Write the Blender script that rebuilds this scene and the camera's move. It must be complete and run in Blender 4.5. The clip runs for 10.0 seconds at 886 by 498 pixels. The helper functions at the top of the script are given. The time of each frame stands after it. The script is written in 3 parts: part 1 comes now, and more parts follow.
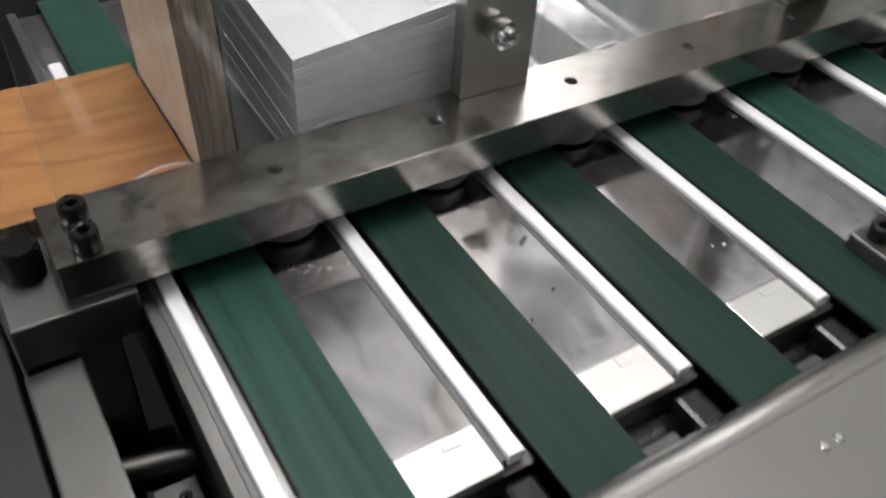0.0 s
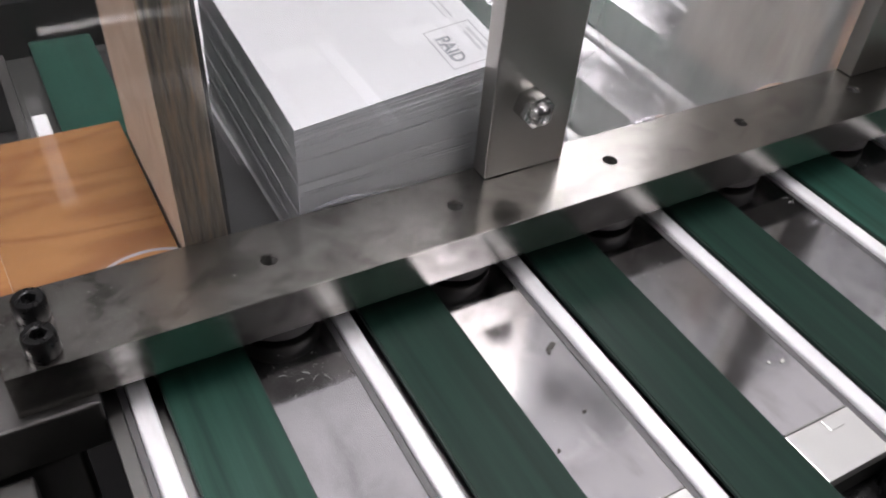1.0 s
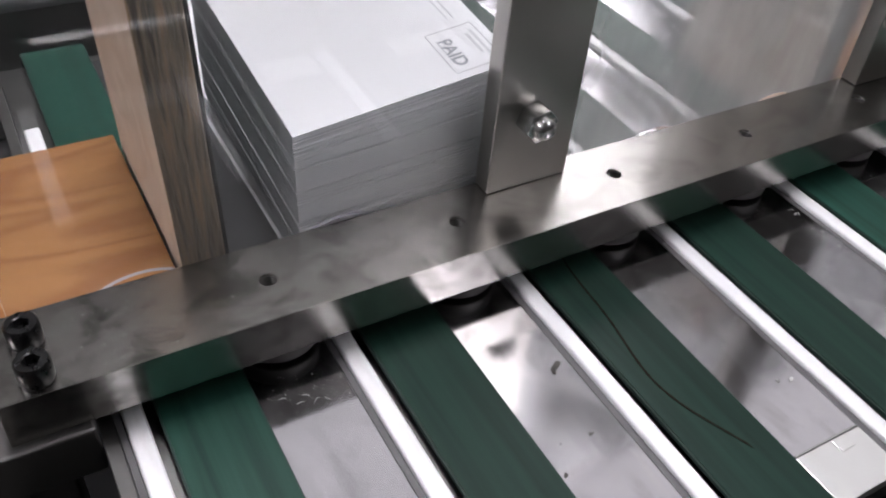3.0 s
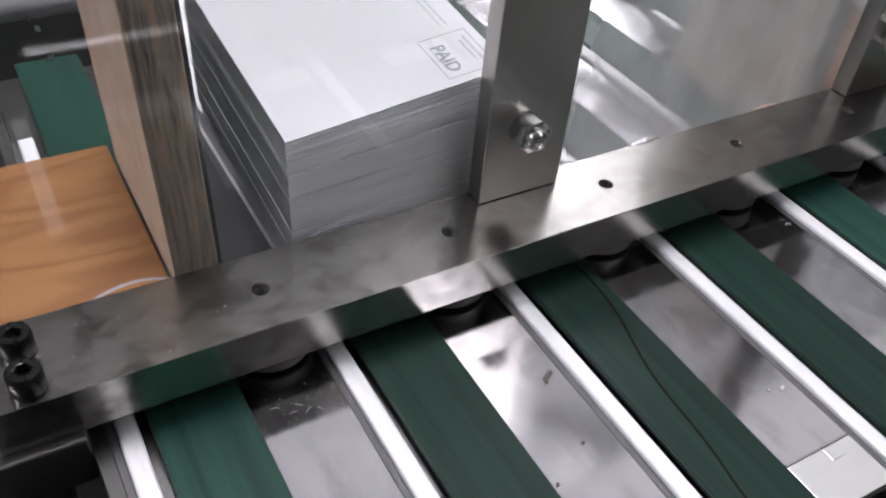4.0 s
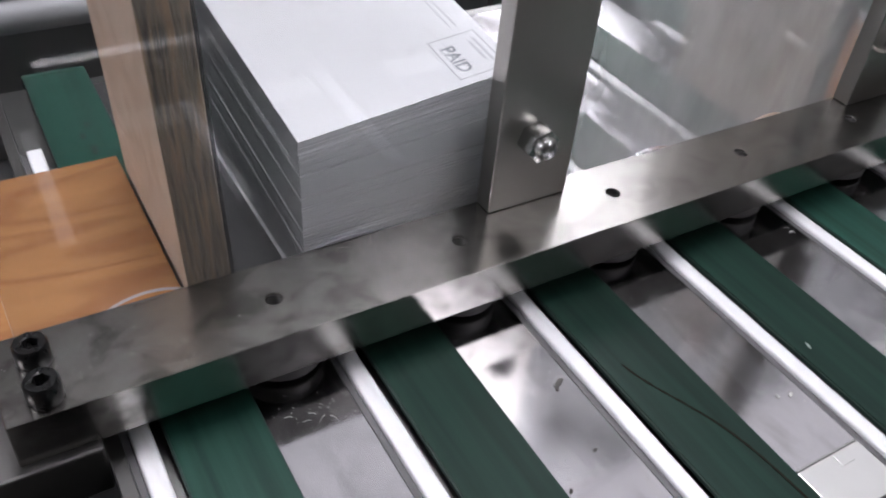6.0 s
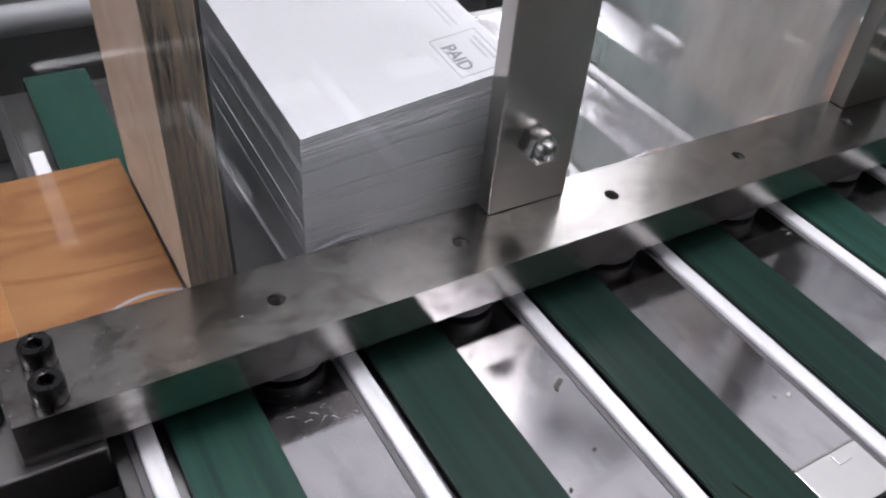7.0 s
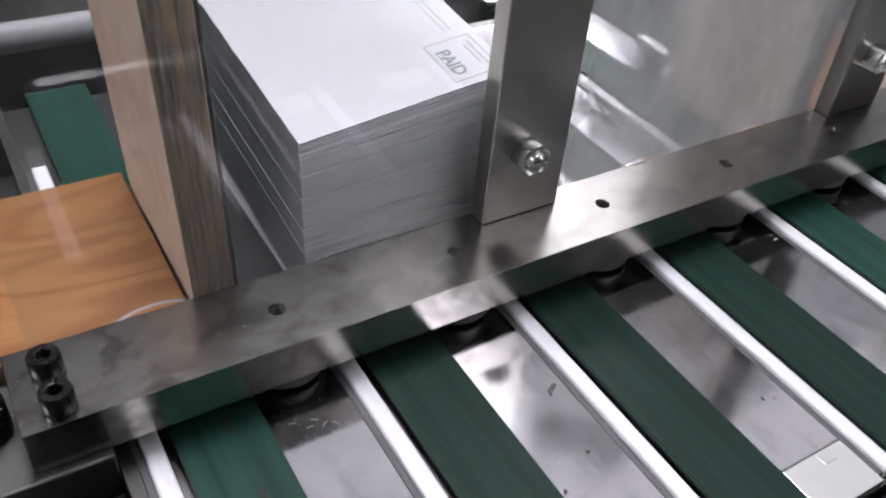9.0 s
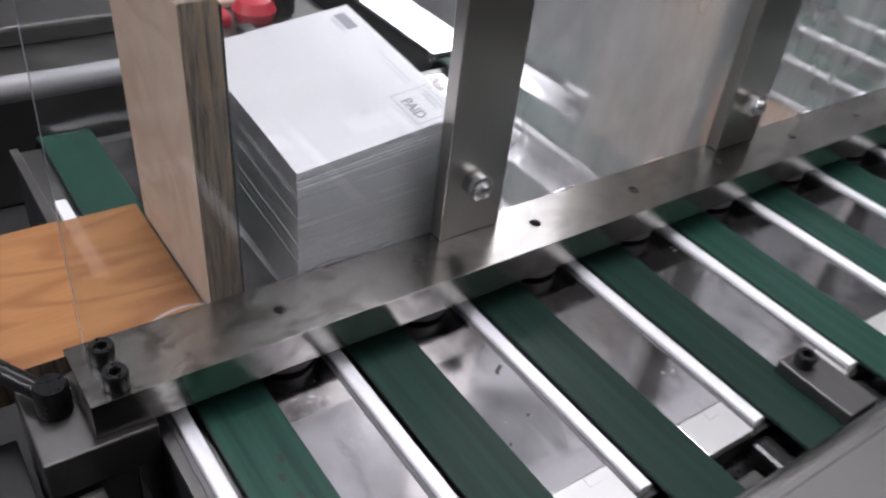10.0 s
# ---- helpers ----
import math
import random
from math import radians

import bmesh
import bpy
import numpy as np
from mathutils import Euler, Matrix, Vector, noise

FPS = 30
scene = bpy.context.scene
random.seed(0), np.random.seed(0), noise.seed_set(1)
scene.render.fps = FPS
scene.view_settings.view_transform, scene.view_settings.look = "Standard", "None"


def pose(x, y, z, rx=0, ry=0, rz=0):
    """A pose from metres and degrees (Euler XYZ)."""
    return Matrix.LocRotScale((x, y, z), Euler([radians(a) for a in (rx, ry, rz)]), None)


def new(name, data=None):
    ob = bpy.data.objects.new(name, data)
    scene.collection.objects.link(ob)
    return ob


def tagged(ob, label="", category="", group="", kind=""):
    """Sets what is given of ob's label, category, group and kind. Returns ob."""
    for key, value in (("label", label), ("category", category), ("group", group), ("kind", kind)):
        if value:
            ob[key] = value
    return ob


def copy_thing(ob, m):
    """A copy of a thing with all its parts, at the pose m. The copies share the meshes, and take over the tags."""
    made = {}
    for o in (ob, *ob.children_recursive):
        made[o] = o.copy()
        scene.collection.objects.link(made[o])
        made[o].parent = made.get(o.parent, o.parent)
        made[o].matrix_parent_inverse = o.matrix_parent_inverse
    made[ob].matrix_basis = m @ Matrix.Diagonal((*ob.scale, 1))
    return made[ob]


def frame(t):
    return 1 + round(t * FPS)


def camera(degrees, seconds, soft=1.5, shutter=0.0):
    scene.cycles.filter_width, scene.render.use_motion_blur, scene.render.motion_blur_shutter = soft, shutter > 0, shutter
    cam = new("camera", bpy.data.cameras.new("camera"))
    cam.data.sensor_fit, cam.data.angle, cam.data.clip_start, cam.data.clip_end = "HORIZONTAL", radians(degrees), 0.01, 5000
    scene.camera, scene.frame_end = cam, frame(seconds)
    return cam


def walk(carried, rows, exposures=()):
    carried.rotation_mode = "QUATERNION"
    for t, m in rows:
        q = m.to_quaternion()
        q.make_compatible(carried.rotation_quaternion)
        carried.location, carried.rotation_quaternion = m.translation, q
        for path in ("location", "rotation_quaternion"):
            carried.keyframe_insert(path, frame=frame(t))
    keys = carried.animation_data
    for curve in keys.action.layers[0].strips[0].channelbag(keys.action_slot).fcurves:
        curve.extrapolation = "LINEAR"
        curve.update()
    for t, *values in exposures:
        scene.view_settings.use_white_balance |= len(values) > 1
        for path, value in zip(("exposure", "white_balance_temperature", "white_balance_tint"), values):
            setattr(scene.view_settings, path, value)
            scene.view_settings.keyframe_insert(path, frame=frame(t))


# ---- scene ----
cam = camera(54.6, 10.0, soft=2.0, shutter=0.5)
ROWS = [
    (0, -0.1131, -0.3174, 1.2563, 47.30, -3.10, -31.13),
    (0.0334, -0.1113, -0.3141, 1.2556, 47.35, -3.13, -30.99),
    (0.1, -0.1078, -0.3077, 1.2541, 47.46, -3.18, -30.72),
    (0.2, -0.1025, -0.2979, 1.2519, 47.63, -3.26, -30.31),
    (0.3, -0.0972, -0.2882, 1.2498, 47.79, -3.34, -29.89),
    (0.4, -0.0919, -0.2784, 1.2476, 47.96, -3.42, -29.48),
    (0.5, -0.0866, -0.2687, 1.2454, 48.12, -3.50, -29.07),
    (1, -0.0799, -0.2610, 1.2466, 48.52, -4.06, -28.81),
    (1.5, -0.0797, -0.2571, 1.2476, 48.63, -3.87, -29.18),
    (2, -0.0763, -0.2522, 1.2472, 48.69, -4.02, -29.07),
    (2.5, -0.0776, -0.2494, 1.2467, 48.49, -4.02, -29.16),
    (4, -0.0770, -0.2514, 1.2480, 49.24, -4.27, -29.49),
    (4.5, -0.0787, -0.2493, 1.2478, 49.63, -4.26, -29.70),
    (5, -0.0796, -0.2495, 1.2493, 49.50, -4.38, -29.78),
    (5.5, -0.0822, -0.2497, 1.2491, 49.71, -4.34, -29.87),
    (7, -0.0876, -0.2512, 1.2509, 50.06, -4.49, -30.08),
    (7.5, -0.0885, -0.2535, 1.2535, 50.09, -4.55, -30.32),
    (8, -0.0893, -0.2538, 1.2558, 50.16, -4.60, -30.64),
    (8.5, -0.0912, -0.2548, 1.2544, 50.32, -4.34, -30.63),
    (9, -0.0922, -0.2572, 1.2586, 50.57, -4.27, -30.72),
    (9.5, -0.1005, -0.2642, 1.2670, 50.67, -4.30, -30.85),
    (9.6, -0.1110, -0.2755, 1.2760, 51.15, -4.62, -31.60),
    (9.7, -0.1215, -0.2867, 1.2849, 51.62, -4.94, -32.35),
    (9.8, -0.1319, -0.2980, 1.2939, 52.10, -5.27, -33.09),
    (9.9, -0.1424, -0.3092, 1.3028, 52.57, -5.59, -33.84),
    (9.9667, -0.1494, -0.3168, 1.3088, 52.89, -5.80, -34.34),
    (10, -0.1529, -0.3205, 1.3118, 53.05, -5.91, -34.59),
]
walk(cam, [(t, pose(*row)) for t, *row in ROWS], exposures=[(0, 0.1, 6750, 4), (0.6, 0.1, 6700, 10), (2.5, 0.09, 6550, 10), (5, 0.08, 6350, 10), (10, 0.1, 6350, 10)])

# ---- light ----
world = bpy.data.worlds.new("room_light")
scene.world = world
world.use_nodes = True
world.node_tree.nodes["Background"].inputs[0].default_value = (0.85, 0.9, 1.0, 1)
world.node_tree.nodes["Background"].inputs[1].default_value = 0.02
# last two are added: one whitens the outfeed plate, one fills the bed plates
TUBES_AND_FILLS = [(1.05, -1.15, 2.75, 1.3, 0.22, 10.5), (2.0, 2.25, 2.75, 1.6, 0.34, 30.0), (0.07, 0.42, 2.75, 0.75, 0.32, 27.0), (-2.2, 0.30, 2.75, 0.75, 0.32, 50.0), (2.9, 3.7, 2.75, 1.8, 0.4, 10.0), (1.45, 0.52, 2.75, 1.65, 2.4, 0.60)]

# ---- materials ----


def material(name, base, rough, metal=0.0, **more):
    m = bpy.data.materials.new(name)
    m.use_nodes = True
    b = m.node_tree.nodes["Principled BSDF"]
    b.inputs["Base Color"].default_value = (*base, 1)
    b.inputs["Roughness"].default_value = rough
    b.inputs["Metallic"].default_value = metal
    for key, value in more.items():
        b.inputs[key.replace("_", " ")].default_value = value
    return m


def node(m, kind, **values):
    n = m.node_tree.nodes.new(kind)
    for key, value in values.items():
        if key in n.inputs:
            n.inputs[key].default_value = value
    return n


def link(m, a, b):
    m.node_tree.links.new(a, b)


def shader(m):
    return m.node_tree.nodes["Principled BSDF"]


def coords(m, scale=(1, 1, 1), turn=(0, 0, 0), kind="Object"):
    tc = m.node_tree.nodes.new("ShaderNodeTexCoord")
    mp = m.node_tree.nodes.new("ShaderNodeMapping")
    mp.inputs["Scale"].default_value = scale
    mp.inputs["Rotation"].default_value = turn
    link(m, tc.outputs[kind], mp.inputs["Vector"])
    return mp.outputs["Vector"]


def noise_of(m, vec, scale, detail=4.0, rough=0.55, distort=0.0):
    n = node(m, "ShaderNodeTexNoise", Scale=scale, Detail=detail, Roughness=rough, Distortion=distort)
    link(m, vec, n.inputs["Vector"])
    return n.outputs["Fac"]


def ramp(m, fac, stops):
    r = m.node_tree.nodes.new("ShaderNodeValToRGB")
    e = r.color_ramp.elements
    while len(e) < len(stops):
        e.new(0.5)
    for el, (p, c) in zip(e, stops):
        el.position = p
        el.color = (*c, 1) if len(c) == 3 else c
    link(m, fac, r.inputs["Fac"])
    return r.outputs["Color"]


def grey(v):
    return (v, v, v)


def to_range(m, fac, a, b, lo=0.0, hi=1.0):
    n = node(m, "ShaderNodeMapRange")
    n.inputs["From Min"].default_value, n.inputs["From Max"].default_value = lo, hi
    n.inputs["To Min"].default_value, n.inputs["To Max"].default_value = a, b
    link(m, fac, n.inputs["Value"])
    return n.outputs["Result"]


def math_of(m, op, a, b):
    n = m.node_tree.nodes.new("ShaderNodeMath")
    n.operation = op
    for i, v in enumerate((a, b)):
        if isinstance(v, (int, float)):
            n.inputs[i].default_value = v
        else:
            link(m, v, n.inputs[i])
    return n.outputs[0]


def mix(m, fac, a, b, mode="MIX"):
    n = m.node_tree.nodes.new("ShaderNodeMix")
    n.data_type, n.blend_type = "RGBA", mode
    for sock, v in ((n.inputs[0], fac), (n.inputs[6], a), (n.inputs[7], b)):
        if isinstance(v, tuple):
            sock.default_value = (*v, 1)
        elif isinstance(v, (int, float)):
            sock.default_value = v
        else:
            link(m, v, sock)
    return n.outputs[2]


def bump(m, height, strength, distance=0.0005):
    n = node(m, "ShaderNodeBump", Strength=strength, Distance=distance)
    link(m, height, n.inputs["Height"])
    link(m, n.outputs["Normal"], shader(m).inputs["Normal"])


def steel(name, base, rough, smear=0.12, brush=(3, 400, 400), tint=(1, 0.985, 0.96), cloud=28, brushed=0.015, smudge=False, film=0.0):
    """Worked steel: fine brush lines, cloudy finger smears, small stains."""
    m = material(name, grey(base), rough, 1.0)
    v = coords(m)
    clouds = noise_of(m, v, cloud, 1.5, 0.5)
    wear = noise_of(m, v, cloud * 2.2, 2, 0.5)
    r = to_range(m, clouds, rough - smear, rough + smear, 0.1, 0.9)
    grain = noise_of(m, coords(m, brush), 1.0, 2)
    r = math_of(m, "ADD", r, to_range(m, grain, -0.004, 0.004, 0.3, 0.7))
    link(m, r, shader(m).inputs["Roughness"])
    dark = tuple(base * c * 0.94 for c in tint)
    light = tuple(min(1, base * c * 1.03) for c in tint)
    c = mix(m, to_range(m, clouds, 0, 1, 0.1, 0.9), dark, light)
    link(m, c, shader(m).inputs["Base Color"])
    if smudge:
        s1 = noise_of(m, coords(m, (1, 1.8, 1), (0, 0, 0.5)), 22, 1)
        c = mix(m, to_range(m, s1, 0, 0.30, 0.2, 0.9), c, tuple(base * 0.55 * x for x in tint))
        # dried film of grease and paper dust, thickest by the left bolts
        grease = noise_of(m, coords(m, (1, 1.3, 1), (0, 0, -0.4)), 46, 4, 0.6, 0.6)
        side = m.node_tree.nodes.new("ShaderNodeSeparateXYZ")
        link(m, v, side.inputs[0])
        near = to_range(m, side.outputs[0], 0.75, 0.28, -0.06, 0.06)
        c = mix(m, math_of(m, "MULTIPLY", to_range(m, grease, 0, 1, 0.46, 0.66), near), c, (0.50, 0.49, 0.47))
        c = mix(m, math_of(m, "MULTIPLY", to_range(m, grease, 1, 0, 0.34, 0.50), near), c, (0.14, 0.135, 0.125))
        link(m, c, shader(m).inputs["Base Color"])
    if film:
        stain = noise_of(m, coords(m, (1.6, 0.8, 1), (0, 0, 0.3)), 34, 4, 0.6, 0.8)
        c = mix(m, to_range(m, stain, film, 0, 0.30, 0.52), c, tuple(base * q for q in (0.30, 0.27, 0.24)))
        c = mix(m, to_range(m, stain, 0, film, 0.52, 0.72), c, tuple(min(0.8, base * q) for q in (1.15, 1.13, 1.10)))
        link(m, c, shader(m).inputs["Base Color"])
        link(m, math_of(m, "ADD", r, to_range(m, stain, 0.0, 0.08, 0.45, 0.7)), shader(m).inputs["Roughness"])
    if brushed > 0.05:
        bump(m, wear, brushed, 0.0004)
    return m


STEEL = steel("ground_steel", 0.42, 0.235, 0.02, (60, 900, 900), (1, 0.965, 0.91), brushed=0.0, smudge=True)
POST_STEEL = steel("post_steel", 0.46, 0.28, 0.0, (400, 400, 3), (1, 0.965, 0.91), cloud=22)
PLATE = steel("polished_plate", 0.66, 0.11, 0.03, (400, 3, 400), (0.965, 0.945, 0.985), cloud=26, brushed=0.01, film=0.24)
STRIP = steel("zinc_strip", 0.82, 0.34, 0.06, (300, 300, 300), (1, 1, 0.98), cloud=60, brushed=0.10)
shader(STRIP).inputs["Metallic"].default_value = 0.72
DULL = steel("dull_steel", 0.15, 0.50, 0.10, (30, 30, 30), (1, 0.98, 0.95), cloud=60, brushed=0.12, film=0.22)
COVER = steel("cover_steel", 0.34, 0.25, 0.05, (3, 300, 300), cloud=14)
FRAME = steel("dark_frame_steel", 0.22, 0.4, 0.12, (200, 5, 200), cloud=40)
ALU = steel("disc_aluminium", 0.15, 0.60, 0.08, (100, 100, 5), cloud=60)
ZINC = material("bright_zinc", (0.66, 0.66, 0.65), 0.26, 1.0)
BLACK = material("blackened_steel", (0.006, 0.006, 0.0065), 0.3, 0.0)
_n = noise_of(BLACK, coords(BLACK), 260, 3)
link(BLACK, to_range(BLACK, _n, 0.20, 0.38), shader(BLACK).inputs["Roughness"])
# near-black that stands in for deep shade under and between machine parts
VOID = material("shade_black", (0.018, 0.018, 0.019), 0.6)
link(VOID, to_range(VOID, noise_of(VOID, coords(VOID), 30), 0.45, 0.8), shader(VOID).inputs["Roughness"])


def belt_material(name, worn):
    m = material(name, (0.01, 0.08, 0.05), 0.42)
    s1 = noise_of(m, coords(m, (1, 0.035, 1)), 130, 5, 0.6)
    s2 = noise_of(m, coords(m, (1, 0.10, 1)), 30, 4, 0.6, 0.3)
    c = mix(m, to_range(m, s1, 0, 1, 0.3, 0.7), tuple(q * (1 - 0.45 * worn) for q in (0.014, 0.044, 0.033)), tuple(q * (1 - 0.45 * worn) for q in (0.026, 0.088, 0.065)))
    c = mix(m, to_range(m, s2, 0.5 * worn, worn, 0.35, 0.65), c, (0.014, 0.022, 0.018))
    link(m, c, shader(m).inputs["Base Color"])
    r = math_of(m, "ADD", to_range(m, s2, 0.34, 0.46, 0.3, 0.7), to_range(m, s1, -0.04, 0.04))
    link(m, r, shader(m).inputs["Roughness"])
    bump(m, s1, 0.08, 0.0002)
    shader(m).inputs["Specular IOR Level"].default_value = 0.15
    return m


BELT = belt_material("green_belt", 0.15)
BELT_WORN = belt_material("grimy_green_belt", 0.62)
SMEAR = material("faint_belt_grime", (0.012, 0.024, 0.019), 0.7)
SCUFF = material("scuffed_rubber", (0.016, 0.013, 0.010), 0.9, Specular_IOR_Level=0.1)
FLECK = material("paper_fleck", (0.5, 0.5, 0.48), 0.7)
BELT_EDGE = material("belt_edge", (0.011, 0.030, 0.023), 0.6)


def plastic_white():
    m = material("white_rail_plastic", (0.88, 0.88, 0.90), 0.34)
    d = noise_of(m, coords(m, (1, 0.2, 1)), 60, 5, 0.65)
    c = mix(m, to_range(m, d, 0, 0.5, 0.55, 0.78), (0.90, 0.90, 0.92), (0.62, 0.62, 0.62))
    link(m, c, shader(m).inputs["Base Color"])
    bump(m, noise_of(m, coords(m), 300), 0.06, 0.0003)
    return m


WHITE = plastic_white()
CHANNEL = material("dull_channel_metal", (0.13, 0.127, 0.13), 0.55, 0.3)
link(CHANNEL, to_range(CHANNEL, noise_of(CHANNEL, coords(CHANNEL, (1, 0.2, 1)), 90), 0.45, 0.7), shader(CHANNEL).inputs["Roughness"])


def paper_material():
    m = material("white_card", (0.80, 0.80, 0.82), 0.75)
    info = m.node_tree.nodes.new("ShaderNodeObjectInfo")
    c = mix(m, to_range(m, info.outputs["Random"], 0, 1), (0.77, 0.77, 0.79), (0.69, 0.69, 0.72))
    f = noise_of(m, coords(m), 18, 3)
    c = mix(m, to_range(m, f, 0, 0.25, 0.45, 0.75), c, (0.66, 0.66, 0.68))
    link(m, c, shader(m).inputs["Base Color"])
    bump(m, noise_of(m, coords(m), 700, 2), 0.05, 0.0002)
    return m


PAPER = paper_material()
INK = material("grey_ink", (0.27, 0.28, 0.31), 0.7)
PALE_INK = material("pale_ink", (0.52, 0.53, 0.56), 0.7)


def plywood(name, light, dark, turn, across=26):
    m = material(name, light, 0.5)
    v = coords(m, (1, 1, 1), turn)
    warp = noise_of(m, coords(m, (2.2, 6, 6), turn), 4, 2, 0.45)
    lines = math_of(m, "SINE", math_of(m, "MULTIPLY", noise_of(m, coords(m, (1.1, 7, 7), turn), 2.2, 1.5, 0.4, 0.25), across * 3.0), 0)
    wave = noise_of(m, coords(m, (1.5, 14, 14), turn), 5, 4, 0.6, 0.3)
    fibre = noise_of(m, coords(m, (8, 260, 260), turn), 3, 4)
    c = mix(m, to_range(m, lines, 0, 0.8, 0.1, 1.0), light, dark)
    c = mix(m, to_range(m, wave, 0, 0.6, 0.45, 0.7), c, dark)
    c = mix(m, to_range(m, warp, 0, 0.5, 0.4, 0.7), c, tuple(0.8 * x for x in light))
    c = mix(m, to_range(m, fibre, 0, 0.25, 0.4, 0.75), c, dark)
    link(m, c, shader(m).inputs["Base Color"])
    link(m, to_range(m, warp, 0.45, 0.7), shader(m).inputs["Roughness"])
    bump(m, fibre, 0.15, 0.0004)
    return m


PLY_FLOOR = plywood("plywood_face", (0.40, 0.19, 0.065), (0.26, 0.10, 0.03), (0, 0, 0))
PLY_SIDE = plywood("plywood_pale_face", (0.74, 0.60, 0.49), (0.62, 0.46, 0.34), (0, math.pi / 2, 0), 12)


def ply_edge():
    m = material("plywood_edge", (0.35, 0.25, 0.16), 0.75)
    v = coords(m, (1, 1, 0.06))
    s = noise_of(m, v, 620, 4, 0.6)
    s2 = noise_of(m, coords(m, (1, 1, 0.25)), 80, 4, 0.6)
    c = ramp(m, s, [(0.34, (0.10, 0.085, 0.07)), (0.50, (0.23, 0.185, 0.14)), (0.68, (0.34, 0.23, 0.14))])
    c = mix(m, to_range(m, s2, 0, 0.7, 0.5, 0.75), c, (0.17, 0.155, 0.135))
    link(m, c, shader(m).inputs["Base Color"])
    bump(m, s, 0.5, 0.0008)
    return m


PLY_EDGE = ply_edge()


def acrylic_material():
    """Clear sheet, hazed by dust smears."""
    m = material("clear_acrylic", (0.97, 0.985, 0.98), 0.02, 0.0, IOR=1.49, Transmission_Weight=1.0)
    v = coords(m)
    smear = noise_of(m, coords(m, (1, 1, 0.7), (0, 0.6, 0)), 9, 2, 0.5, 0.4)
    fine = noise_of(m, coords(m, (1, 1, 0.4), (0, -0.7, 0)), 38, 3, 0.5, 0.2)
    side = m.node_tree.nodes.new("ShaderNodeSeparateXYZ")
    link(m, v, side.inputs[0])
    # dust haze set by x: thinned to keep the shaded gap dark, thickest near 0.2
    haze_by_x = math_of(m, "MULTIPLY", to_range(m, side.outputs[0], 0.10, 2.5, 0.11, 0.20), to_range(m, side.outputs[0], 1.0, 0.55, 0.27, 0.36))
    haze = math_of(m, "MULTIPLY", to_range(m, smear, 0.12, 0.36, 0.25, 0.75), to_range(m, fine, 0.8, 1.15, 0.3, 0.7))
    haze = math_of(m, "MULTIPLY", haze, haze_by_x)
    dust = node(m, "ShaderNodeBsdfDiffuse", Color=(0.75, 0.76, 0.76, 1))
    both = m.node_tree.nodes.new("ShaderNodeMixShader")
    link(m, haze, both.inputs[0])
    link(m, shader(m).outputs[0], both.inputs[1])
    link(m, dust.outputs[0], both.inputs[2])
    link(m, both.outputs[0], m.node_tree.nodes["Material Output"].inputs["Surface"])
    return m


ACRYLIC = acrylic_material()
ACRYLIC_EDGE = material("sawn_acrylic_edge", (0.36, 0.36, 0.40), 0.35)
LAMP = material("tube_and_fill_diffuser", (0.9, 0.9, 0.9), 0.5)
WALLPAINT = material("factory_wall_paint", (0.55, 0.55, 0.53), 0.8)
link(WALLPAINT, mix(WALLPAINT, noise_of(WALLPAINT, coords(WALLPAINT), 1.5), (0.20, 0.20, 0.19), (0.27, 0.27, 0.26)), shader(WALLPAINT).inputs["Base Color"])
CEILING = material("ceiling_paint", (0.7, 0.7, 0.69), 0.9)
link(CEILING, mix(CEILING, noise_of(CEILING, coords(CEILING), 2), (0.34, 0.34, 0.34), (0.40, 0.40, 0.40)), shader(CEILING).inputs["Base Color"])
CONCRETE = material("concrete_floor", (0.25, 0.25, 0.24), 0.7)
link(CONCRETE, mix(CONCRETE, noise_of(CONCRETE, coords(CONCRETE), 4, 6), (0.10, 0.10, 0.095), (0.16, 0.155, 0.15)), shader(CONCRETE).inputs["Base Color"])
PAINT = material("machine_grey_paint", (0.20, 0.21, 0.21), 0.45)
link(PAINT, mix(PAINT, noise_of(PAINT, coords(PAINT), 15, 5), (0.15, 0.16, 0.16), (0.25, 0.26, 0.26)), shader(PAINT).inputs["Base Color"])
GREENPAINT = material("chipped_green_paint", (0.10, 0.14, 0.10), 0.55)
link(GREENPAINT, mix(GREENPAINT, to_range(GREENPAINT, noise_of(GREENPAINT, coords(GREENPAINT), 55, 5), 0, 1, 0.42, 0.56), (0.10, 0.13, 0.10), (0.30, 0.09, 0.025)), shader(GREENPAINT).inputs["Base Color"])
GREYTUBE = material("grey_roller_coating", (0.34, 0.34, 0.35), 0.45)
link(GREYTUBE, mix(GREYTUBE, noise_of(GREYTUBE, coords(GREYTUBE), 25, 4), (0.26, 0.26, 0.27), (0.42, 0.42, 0.43)), shader(GREYTUBE).inputs["Base Color"])
RED = material("red_plastic", (0.50, 0.03, 0.05), 0.4)

# ---- shapes ----


def finish(name, bm, mat, parent=None, label="", smooth=False):
    me = bpy.data.meshes.new(name)
    bmesh.ops.recalc_face_normals(bm, faces=bm.faces)
    bm.to_mesh(me)
    bm.free()
    for mm in (mat if isinstance(mat, (list, tuple)) else [mat]):
        me.materials.append(mm)
    if smooth:
        for p in me.polygons:
            p.use_smooth = True
        me.set_sharp_from_angle(angle=radians(35))
    ob = new(name, me)
    if parent:
        ob.parent = parent
    if label:
        tagged(ob, label)
    return ob


def part(name, bm, mat, parent, label="", smooth=False):
    return finish(name, bm, mat, parent, label, smooth)


